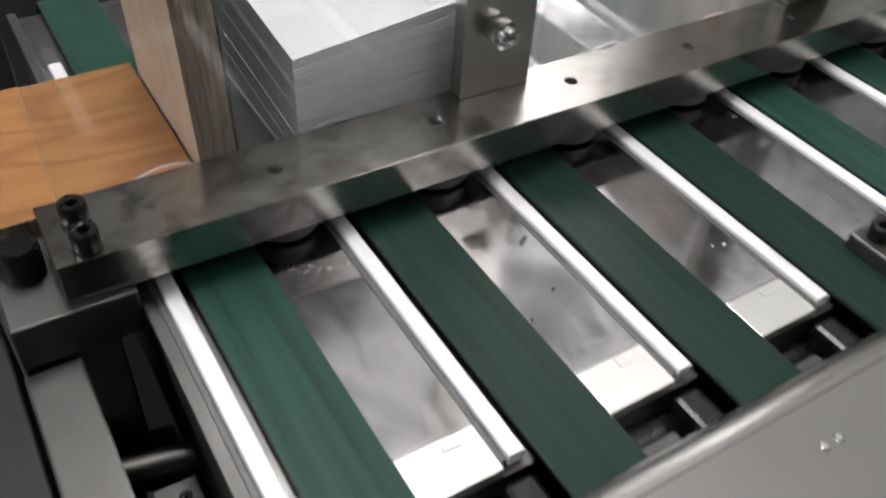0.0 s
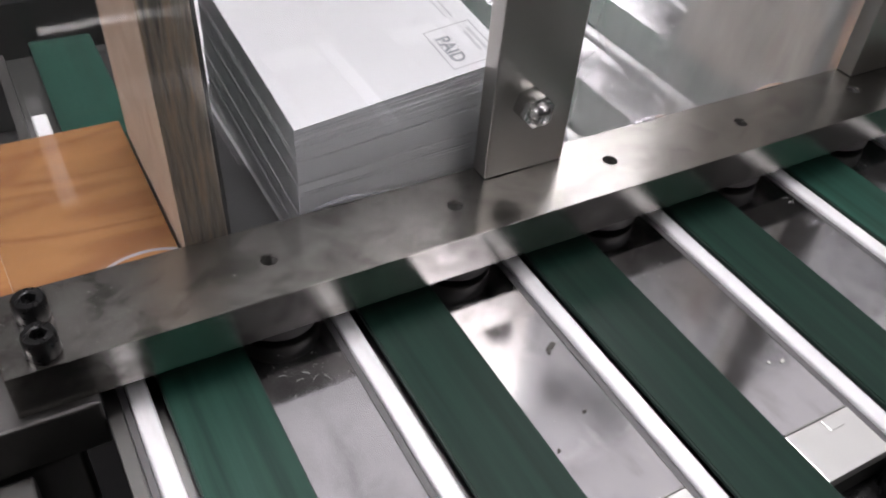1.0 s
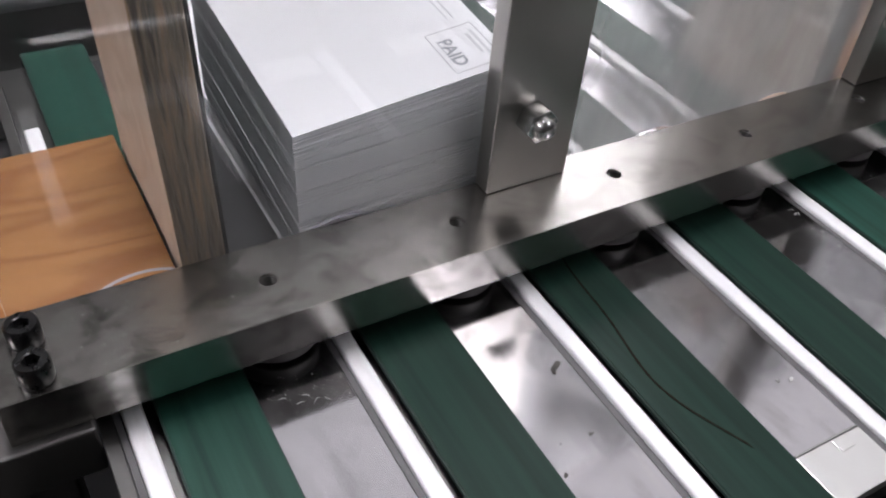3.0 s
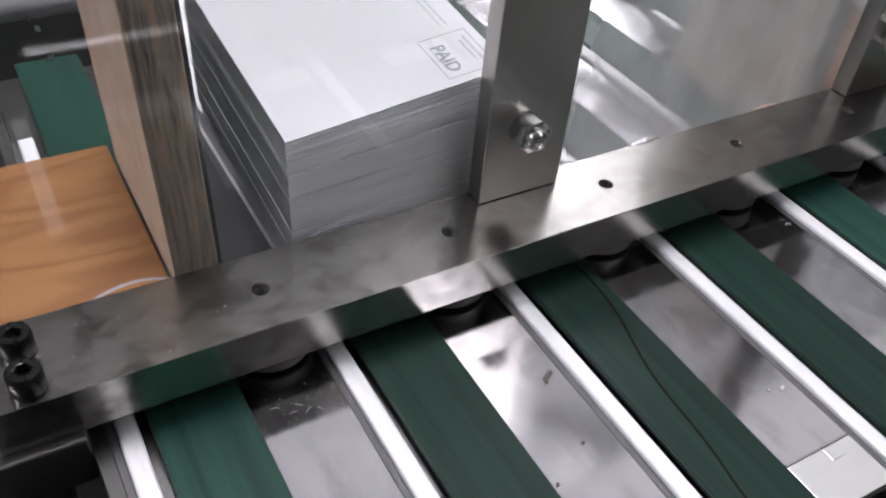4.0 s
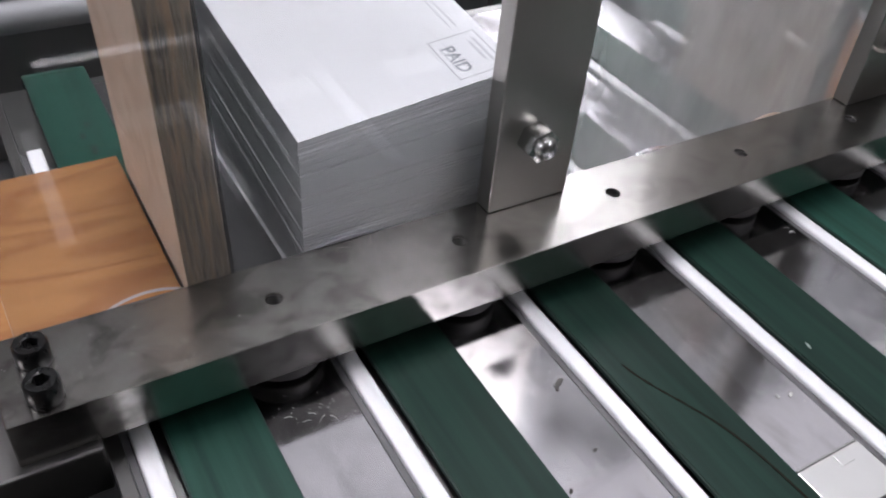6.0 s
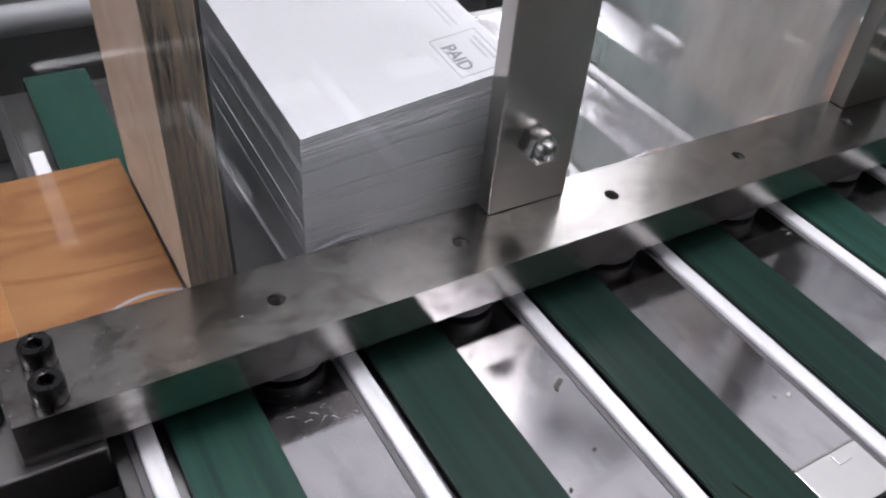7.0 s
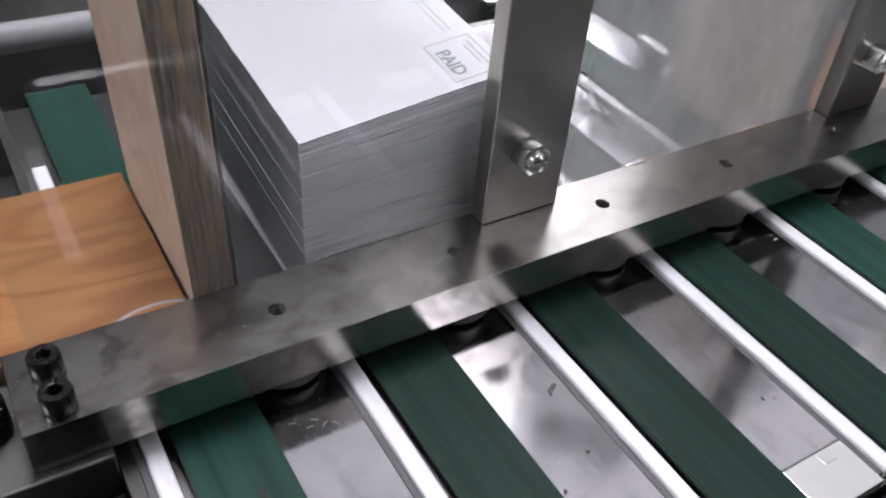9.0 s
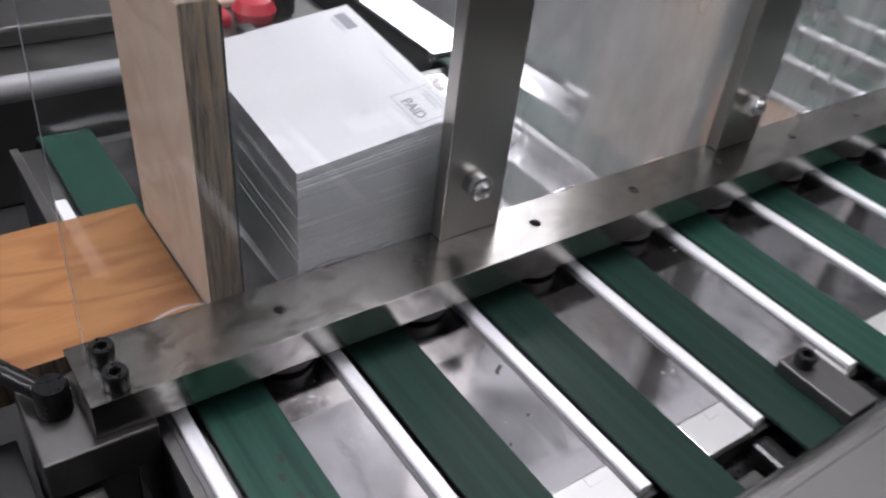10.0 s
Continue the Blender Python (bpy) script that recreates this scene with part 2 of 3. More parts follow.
def box_bm(x0, x1, y0, y1, z0, z1, bevel=0.0, segments=2, bm=None):
    out = bm or bmesh.new()
    b = bmesh.new()
    bmesh.ops.create_cube(b, size=1)
    for v in b.verts:
        v.co = Vector((x0 + (v.co.x + 0.5) * (x1 - x0), y0 + (v.co.y + 0.5) * (y1 - y0), z0 + (v.co.z + 0.5) * (z1 - z0)))
    if bevel:
        bmesh.ops.bevel(b, geom=b.edges[:], offset=bevel, segments=segments, affect="EDGES", profile=0.5)
    merge(out, b)
    return out


def merge(out, b):
    me = bpy.data.meshes.new("scratch")
    b.to_mesh(me)
    b.free()
    out.from_mesh(me)
    bpy.data.meshes.remove(me)


def lathe_bm(profile, sides=32, m=None, bm=None):
    """Turned solid from (radius, height) pairs round z."""
    b = bmesh.new()
    rings = []
    for r, z in profile:
        if r < 1e-6:
            rings.append([b.verts.new((0, 0, z))])
        else:
            rings.append([b.verts.new((r * math.cos(a), r * math.sin(a), z)) for a in (2 * math.pi * i / sides for i in range(sides))])
    for p, q in zip(rings, rings[1:]):
        for i in range(sides):
            j = (i + 1) % sides
            if len(p) == 1:
                b.faces.new((p[0], q[i], q[j]))
            elif len(q) == 1:
                b.faces.new((p[i], q[0], p[j]))
            else:
                b.faces.new((p[i], q[i], q[j], p[j]))
    if m is not None:
        b.transform(m)
    out = bm or bmesh.new()
    merge(out, b)
    return out


def prism_bm(outline, depth, m=None, bm=None, bevel=0.0):
    """A flat outline in x, y pulled up by depth."""
    b = bmesh.new()
    vs = [b.verts.new((x, y, 0)) for x, y in outline]
    f = b.faces.new(vs)
    r = bmesh.ops.extrude_face_region(b, geom=[f])
    for v in r["geom"]:
        if isinstance(v, bmesh.types.BMVert):
            v.co.z += depth
    if bevel:
        bmesh.ops.bevel(b, geom=b.edges[:], offset=bevel, segments=2, affect="EDGES", profile=0.5)
    if m is not None:
        b.transform(m)
    out = bm or bmesh.new()
    merge(out, b)
    return out


def ribbon_bm(points, width):
    b = bmesh.new()
    rows = []
    for i, (x, y) in enumerate(points):
        w = width * (0.6 + 0.5 * abs(math.sin(i * 1.7))) * (0.3 if i in (0, len(points) - 1) else 1)
        rows.append((b.verts.new((x - w, y, 0)), b.verts.new((x + w, y, 0)), b.verts.new((x + w, y, 0.00015)), b.verts.new((x - w, y, 0.00015))))
    for p, q in zip(rows, rows[1:]):
        for i in range(4):
            b.faces.new((p[i], p[(i + 1) % 4], q[(i + 1) % 4], q[i]))
    b.faces.new(rows[0])
    b.faces.new(rows[-1])
    return b


def thing(name, label, category, group="", kind="", at=None):
    ob = new(name)
    if at is not None:
        ob.matrix_world = at
    return tagged(ob, label, category, group, kind)


# ---- dimensions ----
PITCH = 0.0906
LANES = range(0, 11)
RAIL0 = -0.0641
BED_Z, BELT_Z, RAIL_Z, BAR_Z = 0.9660, 0.9668, 0.9685, 1.0
RIGHT = RAIL0 + PITCH * 11

# ---- setting ----
tagged(finish("floor", box_bm(-4, 5, -4, 5, -0.1, 0), CONCRETE), "worn grey concrete factory floor", "floor", kind="structure")
tagged(finish("ceiling", box_bm(-4, 5, -4, 5, 3.0, 3.1), CEILING), "plain pale painted ceiling", "ceiling", kind="structure")
for name, b in (("wall_north", (-4, 5, 5, 5.15, 0, 3)), ("wall_south", (-4, 5, -4.15, -4, 0, 3)), ("wall_west", (-4.15, -4, -4, 5, 0, 3)), ("wall_east", (5, 5.15, -4, 5, 0, 3))):
    tagged(finish(name, box_bm(*b), WALLPAINT), "plain grey painted factory wall", "wall", kind="structure")


def ceiling_light(x, y, z, length, width, power):
    t = thing("ceiling_light", "white ceiling light, fluorescent or added fill panel, switched on", "ceiling light", "ceiling lights", at=pose(x, y, z))
    m = LAMP.copy()
    shader(m).inputs["Emission Color"].default_value = (1.0, 0.965, 1.02, 1)
    shader(m).inputs["Emission Strength"].default_value = power
    part("housing", box_bm(-width / 2 - 0.02, width / 2 + 0.02, -length / 2 - 0.02, length / 2 + 0.02, 0.01, 0.25, 0.01), CEILING, t)
    part("diffuser", box_bm(-width / 2, width / 2, -length / 2, length / 2, -0.01, 0.008), m, t, "glowing white diffuser")


for tube in TUBES_AND_FILLS:
    ceiling_light(*tube)

# ---- conveyor table ----
table = thing("conveyor_table", "steel conveyor bed with polished plates between its belts", "conveyor")
FRONT, BACK = -0.80, 0.285
part("bed", box_bm(-0.071, RIGHT, -0.1757, BACK, 0.90, 0.9595), FRAME, table)
part("front_bed", box_bm(-0.071, RIGHT, FRONT, -0.236, 0.90, 0.9595), FRAME, table)
part("side_flange", box_bm(-0.0775, -0.0716, -0.7, 0.28, 0.9625, 0.9665, 0.0004), DULL, table, "dull mottled steel flange")
# black sheet added for the shade below the flange, hides the lit bed side
part("shade_skirt", box_bm(-0.0750, -0.0715, -0.7, 0.28, 0.86, 0.9622), VOID, table, "added black sheet for the shade below the flange")
part("side_flange", box_bm(RIGHT + 0.001, RIGHT + 0.007, -0.7, 0.28, 0.9625, 0.9665, 0.0004), DULL, table, "dull mottled steel flange")
for k in LANES:
    x = RAIL0 + PITCH * k
    left, right = x + 0.04605, x + PITCH - 0.0076
    part("bed_plate", box_bm(left, right, -0.1511, BACK - 0.02, 0.9598, BED_Z, 0.0001), PLATE, table, "polished stainless plate")
    part("end_strip", box_bm(left, right, -0.1760, -0.1521, 0.9598, BED_Z + 0.0003, 0.0003), STRIP, table, "bright galvanised strip")
    mid = (left + right) / 2
    part("strip_tab", box_bm(mid + 0.0015, mid + 0.0095, -0.1586, -0.1529, BED_Z + 0.0004, BED_Z + 0.0009, 0.0002), STRIP, table)
    part("joint", box_bm(left + 0.0005, right - 0.0005, -0.1518, -0.1513, 0.9598, BED_Z + 0.0005), ZINC, table, "bright joint line")
    part("pulley_block", box_bm(x + 0.052, x + PITCH - 0.016, -0.2355, -0.189, 0.90, 0.9530, 0.002), ALU, table)
    part("pulley_axle_cap", box_bm(x - 0.010, x + 0.006, -0.205, -0.178, 0.90, 0.9590, 0.003), BLACK, table)
part("cross_shaft", lathe_bm([(0, 0), (0.012, 0), (0.012, RIGHT + 0.15), (0, RIGHT + 0.15)], 24, pose(-0.11, -0.18, 0.935, 0, 90, 0)), BLACK, table, smooth=True)
for x in (-0.02, RIGHT - 0.06):
    for y in (-0.65, 0.18):
        part("leg", box_bm(x - 0.03, x + 0.03, y, y + 0.06, 0, 0.9, 0.003), PAINT, table)

# belts and rails


def belt_bm(x0, x1, top_drop=0.0):
    b = bmesh.new()
    t = 0.0022
    prof = [(FRONT, -0.03), (FRONT - 0.004, -0.01), (FRONT, 0)]
    prof += [(y, 0) for y in np.linspace(-0.75, BACK, 24)]
    prof += [(BACK + 0.020 * math.sin(a), 0.020 * math.cos(a) - 0.020) for a in (0.4, 0.8, 1.2, 1.57)]
    rows = [[b.verts.new(p) for p in ((x0, y, z - top_drop), (x1, y, z - top_drop), (x1, y, z - t), (x0, y, z - t))] for y, z in prof]
    for p, q in zip(rows, rows[1:]):
        for i in range(4):
            b.faces.new((p[i], p[(i + 1) % 4], q[(i + 1) % 4], q[i]))
    b.faces.new(rows[0])
    b.faces.new(rows[-1])
    return b


def conveyor_belt(k, mat, label):
    t = thing("conveyor_belt", label, "conveyor belt", "belts on the bed", at=pose(RAIL0 + PITCH * k, 0, BELT_Z))
    part("band", belt_bm(0.0092, 0.0454), mat, t, smooth=True)
    for a, b in ((0.0084, 0.0092), (0.0454, 0.0460)):
        part("edge_strip", belt_bm(a, b, 0.0005), BELT_EDGE, t, "dark sealed belt edge", smooth=True)
    return t


clean_belt = conveyor_belt(0, BELT, "flat green rubber conveyor belt with lengthwise wear streaks")
worn_belt = conveyor_belt(1, BELT_WORN, "flat green rubber conveyor belt, dark with grime")


def rail_bm():
    b = bmesh.new()
    w, h, r = 0.0041, 0.0068, 0.0014
    arc = [(-w, -h), (w, -h)]
    arc += [(w - r + r * math.cos(a), -r + r * math.sin(a)) for a in np.linspace(0, math.pi / 2, 6)]
    arc += [(r - w + r * math.cos(a), -r + r * math.sin(a)) for a in np.linspace(math.pi / 2, math.pi, 6)]
    return prism_bm(arc, 0.3735, Matrix(((1, 0, 0, 0), (0, 0, -1, 0.200), (0, 1, 0, 0), (0, 0, 0, 1))), b)


rail = thing("guide_rail", "slim white plastic guide rail beside a belt", "guide rail", "rails on the bed", at=pose(RAIL0, 0, RAIL_Z))
part("strip", rail_bm(), WHITE, rail, smooth=True)
part("channel", box_bm(-0.0074, -0.0043, -0.1730, BACK - 0.085, -0.0060, -0.0023, 0.0003), CHANNEL, rail, "dark metal channel")
for k in LANES:
    if k > 1:
        copy_thing(worn_belt if k in (2, 3) else clean_belt, pose(RAIL0 + PITCH * k, 0, BELT_Z))
    if k:
        copy_thing(rail, pose(RAIL0 + PITCH * k, 0, RAIL_Z))

# ---- crossbar over the belts ----
BAR_END = RIGHT + 0.10


def drilled_bar():
    b = box_bm(-0.1065, BAR_END, -0.0222, 0.0222, 0.9780, BAR_Z, 0.0002, 1)
    ob = finish("body", b, STEEL)
    c = bmesh.new()
    for k in range(11):
        lathe_bm([(0, -0.017), (0.0034, -0.015), (0.0034, -0.0007), (0.0041, 0.0003), (0.0041, 0.003), (0, 0.003)], 20, pose(0.09 * k, 0, BAR_Z), c)
    cutter = finish("cutter", c, STEEL)
    mod = ob.modifiers.new("holes", "BOOLEAN")
    mod.operation, mod.object, mod.solver = "DIFFERENCE", cutter, "EXACT"
    dg = bpy.context.evaluated_depsgraph_get()
    me = bpy.data.meshes.new_from_object(ob.evaluated_get(dg))
    ob.modifiers.clear()
    ob.data = me
    bpy.data.objects.remove(cutter)
    return ob


bar = thing("crossbar", "ground steel crossbar with a row of tapped holes, smeared with fingermarks", "steel bar")
drilled_bar().parent = bar
for k in range(11):
    turns = [(0.0034, -0.0012)]
    for i in range(11):
        turns += [(0.0030, -0.0018 - 0.00115 * i), (0.0034, -0.0024 - 0.00115 * i)]
    part("threaded_hole", lathe_bm(turns, 20, pose(0.09 * k, 0, BAR_Z)), DULL, bar, "tapped steel thread", smooth=True)


def cap_screw(x, y, z, r=0.0064, h=0.0098, turn=0.0):
    t = thing("cap_screw", "black socket head cap screw, slightly oily", "screw", "screws in the bar end", at=pose(x, y, z, 0, 0, turn))
    b = lathe_bm([(r * 0.96, 0), (r, 0.0008), (r, h - 0.001), (r * 0.9, h), (r * 0.56, h)], 40)
    # hexagon socket
    outer = [(r * 0.56 * math.cos(a), r * 0.56 * math.sin(a)) for a in (2 * math.pi * i / 36 for i in range(36))]
    hexr = r * 0.50
    hexp = []
    for i in range(36):
        a = 2 * math.pi * i / 36
        d = hexr * math.cos(math.pi / 6) / math.cos((a % (math.pi / 3)) - math.pi / 6)
        hexp.append((d * math.cos(a), d * math.sin(a)))
    vo = [b.verts.new((p[0], p[1], h)) for p in outer]
    vi = [b.verts.new((p[0], p[1], h - 0.0003)) for p in hexp]
    vd = [b.verts.new((p[0], p[1], h - 0.0042)) for p in hexp]
    for i in range(36):
        j = (i + 1) % 36
        b.faces.new((vo[i], vo[j], vi[j], vi[i]))
        b.faces.new((vi[i], vi[j], vd[j], vd[i]))
    b.faces.new(vd)
    part("head", b, BLACK, t, smooth=True)
    return t


cap_screw(-0.0917, 0.0062, BAR_Z, turn=20)
cap_screw(-0.0915, -0.0135, BAR_Z, turn=5)
for k in range(11):
    d = thing("spacer_disc", "round grey metal spacer disc under the crossbar", "spacer", "discs under the bar", at=pose(0.09 * k + 0.0015, 0.0, 0.9682))
    part("disc", lathe_bm([(0, 0), (0.0182, 0), (0.0187, 0.0006), (0.0187, 0.0092), (0.0183, 0.0097), (0, 0.0097)], 48), ALU, d, smooth=True)

# carrier blocks at the bar ends
block = thing("bar_support", "dull steel support block carrying the crossbar end", "support block")
part("block", box_bm(-0.132, -0.078, -0.0265, 0.030, 0.9525, 0.9777, 0.0012), DULL, block)
part("upright_plate", box_bm(-0.1335, -0.1085, -0.30, -0.0275, 0.60, 0.9515, 0.0015), DULL, block)
part("pillar", box_bm(-0.132, -0.090, -0.024, 0.024, 0.0, 0.9523, 0.0012), FRAME, block)
knob = thing("clamp_lever", "black clamping lever with a cylindrical hub on the support block", "clamp lever")
part("hub", lathe_bm([(0, 0), (0.0075, 0), (0.0085, 0.001), (0.0085, 0.016), (0.0075, 0.018), (0, 0.018)], 32, pose(-0.1175, 0.006, 0.9778)), BLACK, knob, smooth=True)
part("arm", lathe_bm([(0, 0), (0.0050, 0.001), (0.0055, 0.03), (0.0075, 0.060), (0.006, 0.066), (0, 0.068)], 24, pose(-0.1185, 0.006, 0.989, 84, 0, -55 - 90)), BLACK, knob, smooth=True)
other = thing("bar_support", "dull steel support block carrying the crossbar end", "support block")
part("block", box_bm(RIGHT + 0.03, BAR_END + 0.02, -0.0265, 0.030, 0.9525, 0.9777, 0.0012), DULL, other)
part("pillar", box_bm(RIGHT + 0.03, BAR_END, -0.024, 0.024, 0.0, 0.9523, 0.0012), FRAME, other)

# ---- posts with nuts ----


def post(x):
    t = thing("steel_post", "upright flat steel post bolted to the clear sheet", "steel post", "posts on the bar", at=pose(x, 0, BAR_Z + 0.0002))
    part("upright", box_bm(0, 0.0450, 0.0113, 0.0222, 0, 0.30, 0.0007), POST_STEEL, t)
    hexa = [(0.0086 * math.cos(radians(60 * i + 12)), 0.0086 * math.sin(radians(60 * i + 12))) for i in range(6)]
    front = Matrix.Translation((0.0187, 0.0113, 0.0390)) @ pose(0, 0, 0, 90, 0, 0)
    part("nut", prism_bm(hexa, 0.0100, front @ pose(0, 0, 0.0001), bevel=0.0007), ZINC, t, "zinc-plated hexagon nut", smooth=True)
    part("bolt_end", lathe_bm([(0.0058, 0.0090), (0.0057, 0.0112), (0.0050, 0.0132), (0.0038, 0.0146), (0.0020, 0.0154), (0, 0.0156)], 24, front), ZINC, t, "rounded bolt end", smooth=True)


post(0.1125)
post(0.3700)
post(0.6400)

# ---- clear sheet with arched cut-outs ----


def sheet_bm():
    x0, x1, z0, z1 = -0.0965, 0.86, 0.9675, 1.262
    out = [(x0, z1), (x0, z0)]
    r, cz = 0.0338, 0.9680
    for k in range(10):
        c = -0.046 + 0.09 * k
        a0 = math.asin((z0 - cz) / r)
        for a in np.linspace(math.pi - a0, a0, 25):
            out.append((c + r * math.cos(a), cz + r * math.sin(a)))
    out += [(x1, z0), (x1, z1)]
    b = prism_bm(out, 0.0031, Matrix(((1, 0, 0, 0), (0, 0, -1, 0.0257), (0, 1, 0, 0), (0, 0, 0, 1))))
    for f in b.faces:
        f.normal_update()
        f.material_index = 0 if abs(f.normal.y) > 0.5 else 1
    return b


sheet = tagged(finish("acrylic_sheet", sheet_bm(), [ACRYLIC, ACRYLIC_EDGE]), "clear dusty acrylic sheet with arched cut-outs standing behind the crossbar", "acrylic sheet")
sheet.visible_shadow = False

# ---- plywood guides ----


def guide(x, side, lean):
    t = thing("plywood_guide", "L-shaped plywood paper guide with a raw layered edge", "paper guide", "guides behind the sheet")
    u = part("upright_board", box_bm(x, x + 0.0190, 0.0300, 0.1370, 0.9660, 1.1640, 0.0006), [PLY_SIDE, PLY_EDGE], t, "pale plywood board with raw edge")
    u.matrix_basis = Matrix.Translation((x, 0, 0.985)) @ pose(0, 0, 0, 0, lean, 0) @ Matrix.Translation((-x, 0, -0.985))
    if side < 0:
        # added black angle, hidden beside the board, keeps light off the stack's left side
        plate = part("shade_plate", box_bm(x + 0.0225, x + 0.0515, 0.0320, 0.1850, 0.9675, 0.9690, 0.0004, bm=box_bm(x + 0.0193, x + 0.0213, 0.0320, 0.1850, 0.9675, 1.1600, 0.0004)), VOID, t, "added dark plate that keeps light off the stack side")
        plate.matrix_basis = u.matrix_basis.copy()
    f0, f1 = (x - 0.20, x - 0.0016) if side < 0 else (x + 0.0198, x + 0.16)
    f = part("flat_board", box_bm(f0, f1, 0.0300, 0.1480, 0.9675, 0.9880, 0.0006), [PLY_FLOOR, PLY_EDGE], t, "orange-grained plywood board")
    for ob, axis in ((u, 0), (f, 2)):
        for p in ob.data.polygons:
            p.material_index = 0 if abs(p.normal[axis]) > 0.5 else 1


guide(-0.0276, -1, -1.7)
guide(0.3520, 1, 0.0)

# ---- cards ----
CARD_W, CARD_D, CARD_T = 0.108, 0.140, 0.00080
TILT, RISE, STACK_N = 5.5, 0.0025, 88
rng = random.Random(5)
STACK_X, STACK_Y = 0.0256, 0.0300


def card_bm():
    b = bmesh.new()
    t = CARD_T * 0.72
    for x, y, z in ((0, 0, 0), (CARD_W, 0, 0), (CARD_W, CARD_D, 0), (0, CARD_D, 0), (0, 0, t), (CARD_W, 0, t), (CARD_W, CARD_D, t), (0, CARD_D, t)):
        b.verts.new((x, y, z))
    b.verts.ensure_lookup_table()
    for f in ((3, 2, 1, 0), (4, 5, 6, 7), (0, 1, 5, 4), (1, 2, 6, 5), (2, 3, 7, 6), (3, 0, 4, 7)):
        b.faces.new([b.verts[i] for i in f])
    return b


stack = thing("card_stack", "tall stack of white printed postcards rising behind the clear sheet", "stack of cards", at=pose(STACK_X, STACK_Y, BELT_Z + 0.0005, TILT, 0, 0))
STEP = CARD_T * math.cos(radians(TILT))
first = part("card", card_bm(), PAPER, stack)
cards = [first]
for i in range(1, STACK_N):
    ob = new("card", first.data)
    ob.parent = stack
    cards.append(ob)
for i, ob in enumerate(cards):
    f = i / STACK_N
    out = rng.gauss(0, 0.00002) - 0.000012 * i - (rng.uniform(0.0003, 0.0006) if i in (12, 27, 28, 50, 66, 69) else 0)
    slip = abs(rng.gauss(0, 0.00009)) + (rng.uniform(0.0004, 0.0011) if rng.random() < 0.2 or STACK_N - 9 < i < STACK_N - 1 else 0)
    ob.matrix_basis = pose(out, slip - i * CARD_T * math.sin(radians(TILT)) * -1, i * CARD_T, 0, -7.4 * f ** 1.4, rng.gauss(0, 0.02))

top = cards[-1]


def ink(name, x0, x1, y0, y1, mat, label=""):
    part(name, box_bm(x0, x1, y0, y1, CARD_T * 0.72 + 0.00002, CARD_T * 0.72 + 0.00008), mat, top, label)


def lettering(word, x, y, size):
    """Raised ink word that reads towards the card's front edge."""
    cu = bpy.data.curves.new("word", "FONT")
    cu.body, cu.size, cu.extrude, cu.align_x, cu.align_y = word, size, 0.00004, "CENTER", "CENTER"
    cu.offset = size * 0.02
    tmp = new("word", cu)
    me = bpy.data.meshes.new_from_object(tmp.evaluated_get(bpy.context.evaluated_depsgraph_get()))
    bpy.data.objects.remove(tmp)
    me.materials.clear()
    me.materials.append(INK)
    ob = new("stamp_word", me)
    ob.parent = top
    ob.matrix_basis = pose(x, y, CARD_T * 0.72 + 0.00006, 0, 0, -90)
    tagged(ob, "grey printed word PAID")


BX0, BX1, BY0, BY1 = 0.0790, 0.1035, 0.0045, 0.0355
for a in ((BX0, BX1, BY0, BY0 + 0.0004), (BX0, BX1, BY1 - 0.0004, BY1), (BX0, BX0 + 0.0004, BY0, BY1), (BX1 - 0.0004, BX1, BY0, BY1)):
    ink("stamp_border", *a, INK)
lettering("PAID", 0.0850, 0.0188, 0.0094)
for i, (a, b) in enumerate(((0.0125, 0.0285), (0.0105, 0.0305))):
    ink("stamp_line", 0.0965 + 0.0028 * i, 0.0980 + 0.0028 * i, a, b, PALE_INK)
for i, (a, b) in enumerate(((0.0115, 0.0295), (0.0135, 0.0275))):
    ink("stamp_line", 0.0815 + 0.0022 * i, 0.0825 + 0.0022 * i, a, b, PALE_INK)
ink("text_line", 0.0975, 0.0985, 0.0415, 0.0845, PALE_INK)
ink("text_line", 0.0945, 0.0953, 0.0415, 0.0725, PALE_INK)
ink("address_block", 0.0930, 0.1010, 0.112, 0.132, INK)
ink("address_block", 0.0890, 0.0920, 0.112, 0.130, PALE_INK)

arriving = []
for k in range(1, 31):
    ob = tagged(new("loose_card", first.data), "white postcard sliding in under the stack", "card", "cards sliding in")
    arriving.append((ob, k * STEP / RISE, rng.gauss(0, 0.00003)))

# ---- back of the machine ----
rear = thing("rear_roller", "grey roller tube across the back of the conveyor", "roller")
part("tube", lathe_bm([(0, 0), (0.0105, 0), (0.0105, 0.44), (0, 0.44)], 32, pose(-0.3, 0.36, 0.973, 0, 90, 0)), GREYTUBE, rear, smooth=True)
part("bracket", box_bm(-0.32, -0.301, 0.33, 0.39, 0.0, 0.99, 0.002), FRAME, rear)
part("bracket", box_bm(0.141, 0.155, 0.34, 0.38, 0.80, 0.99, 0.002), FRAME, rear)

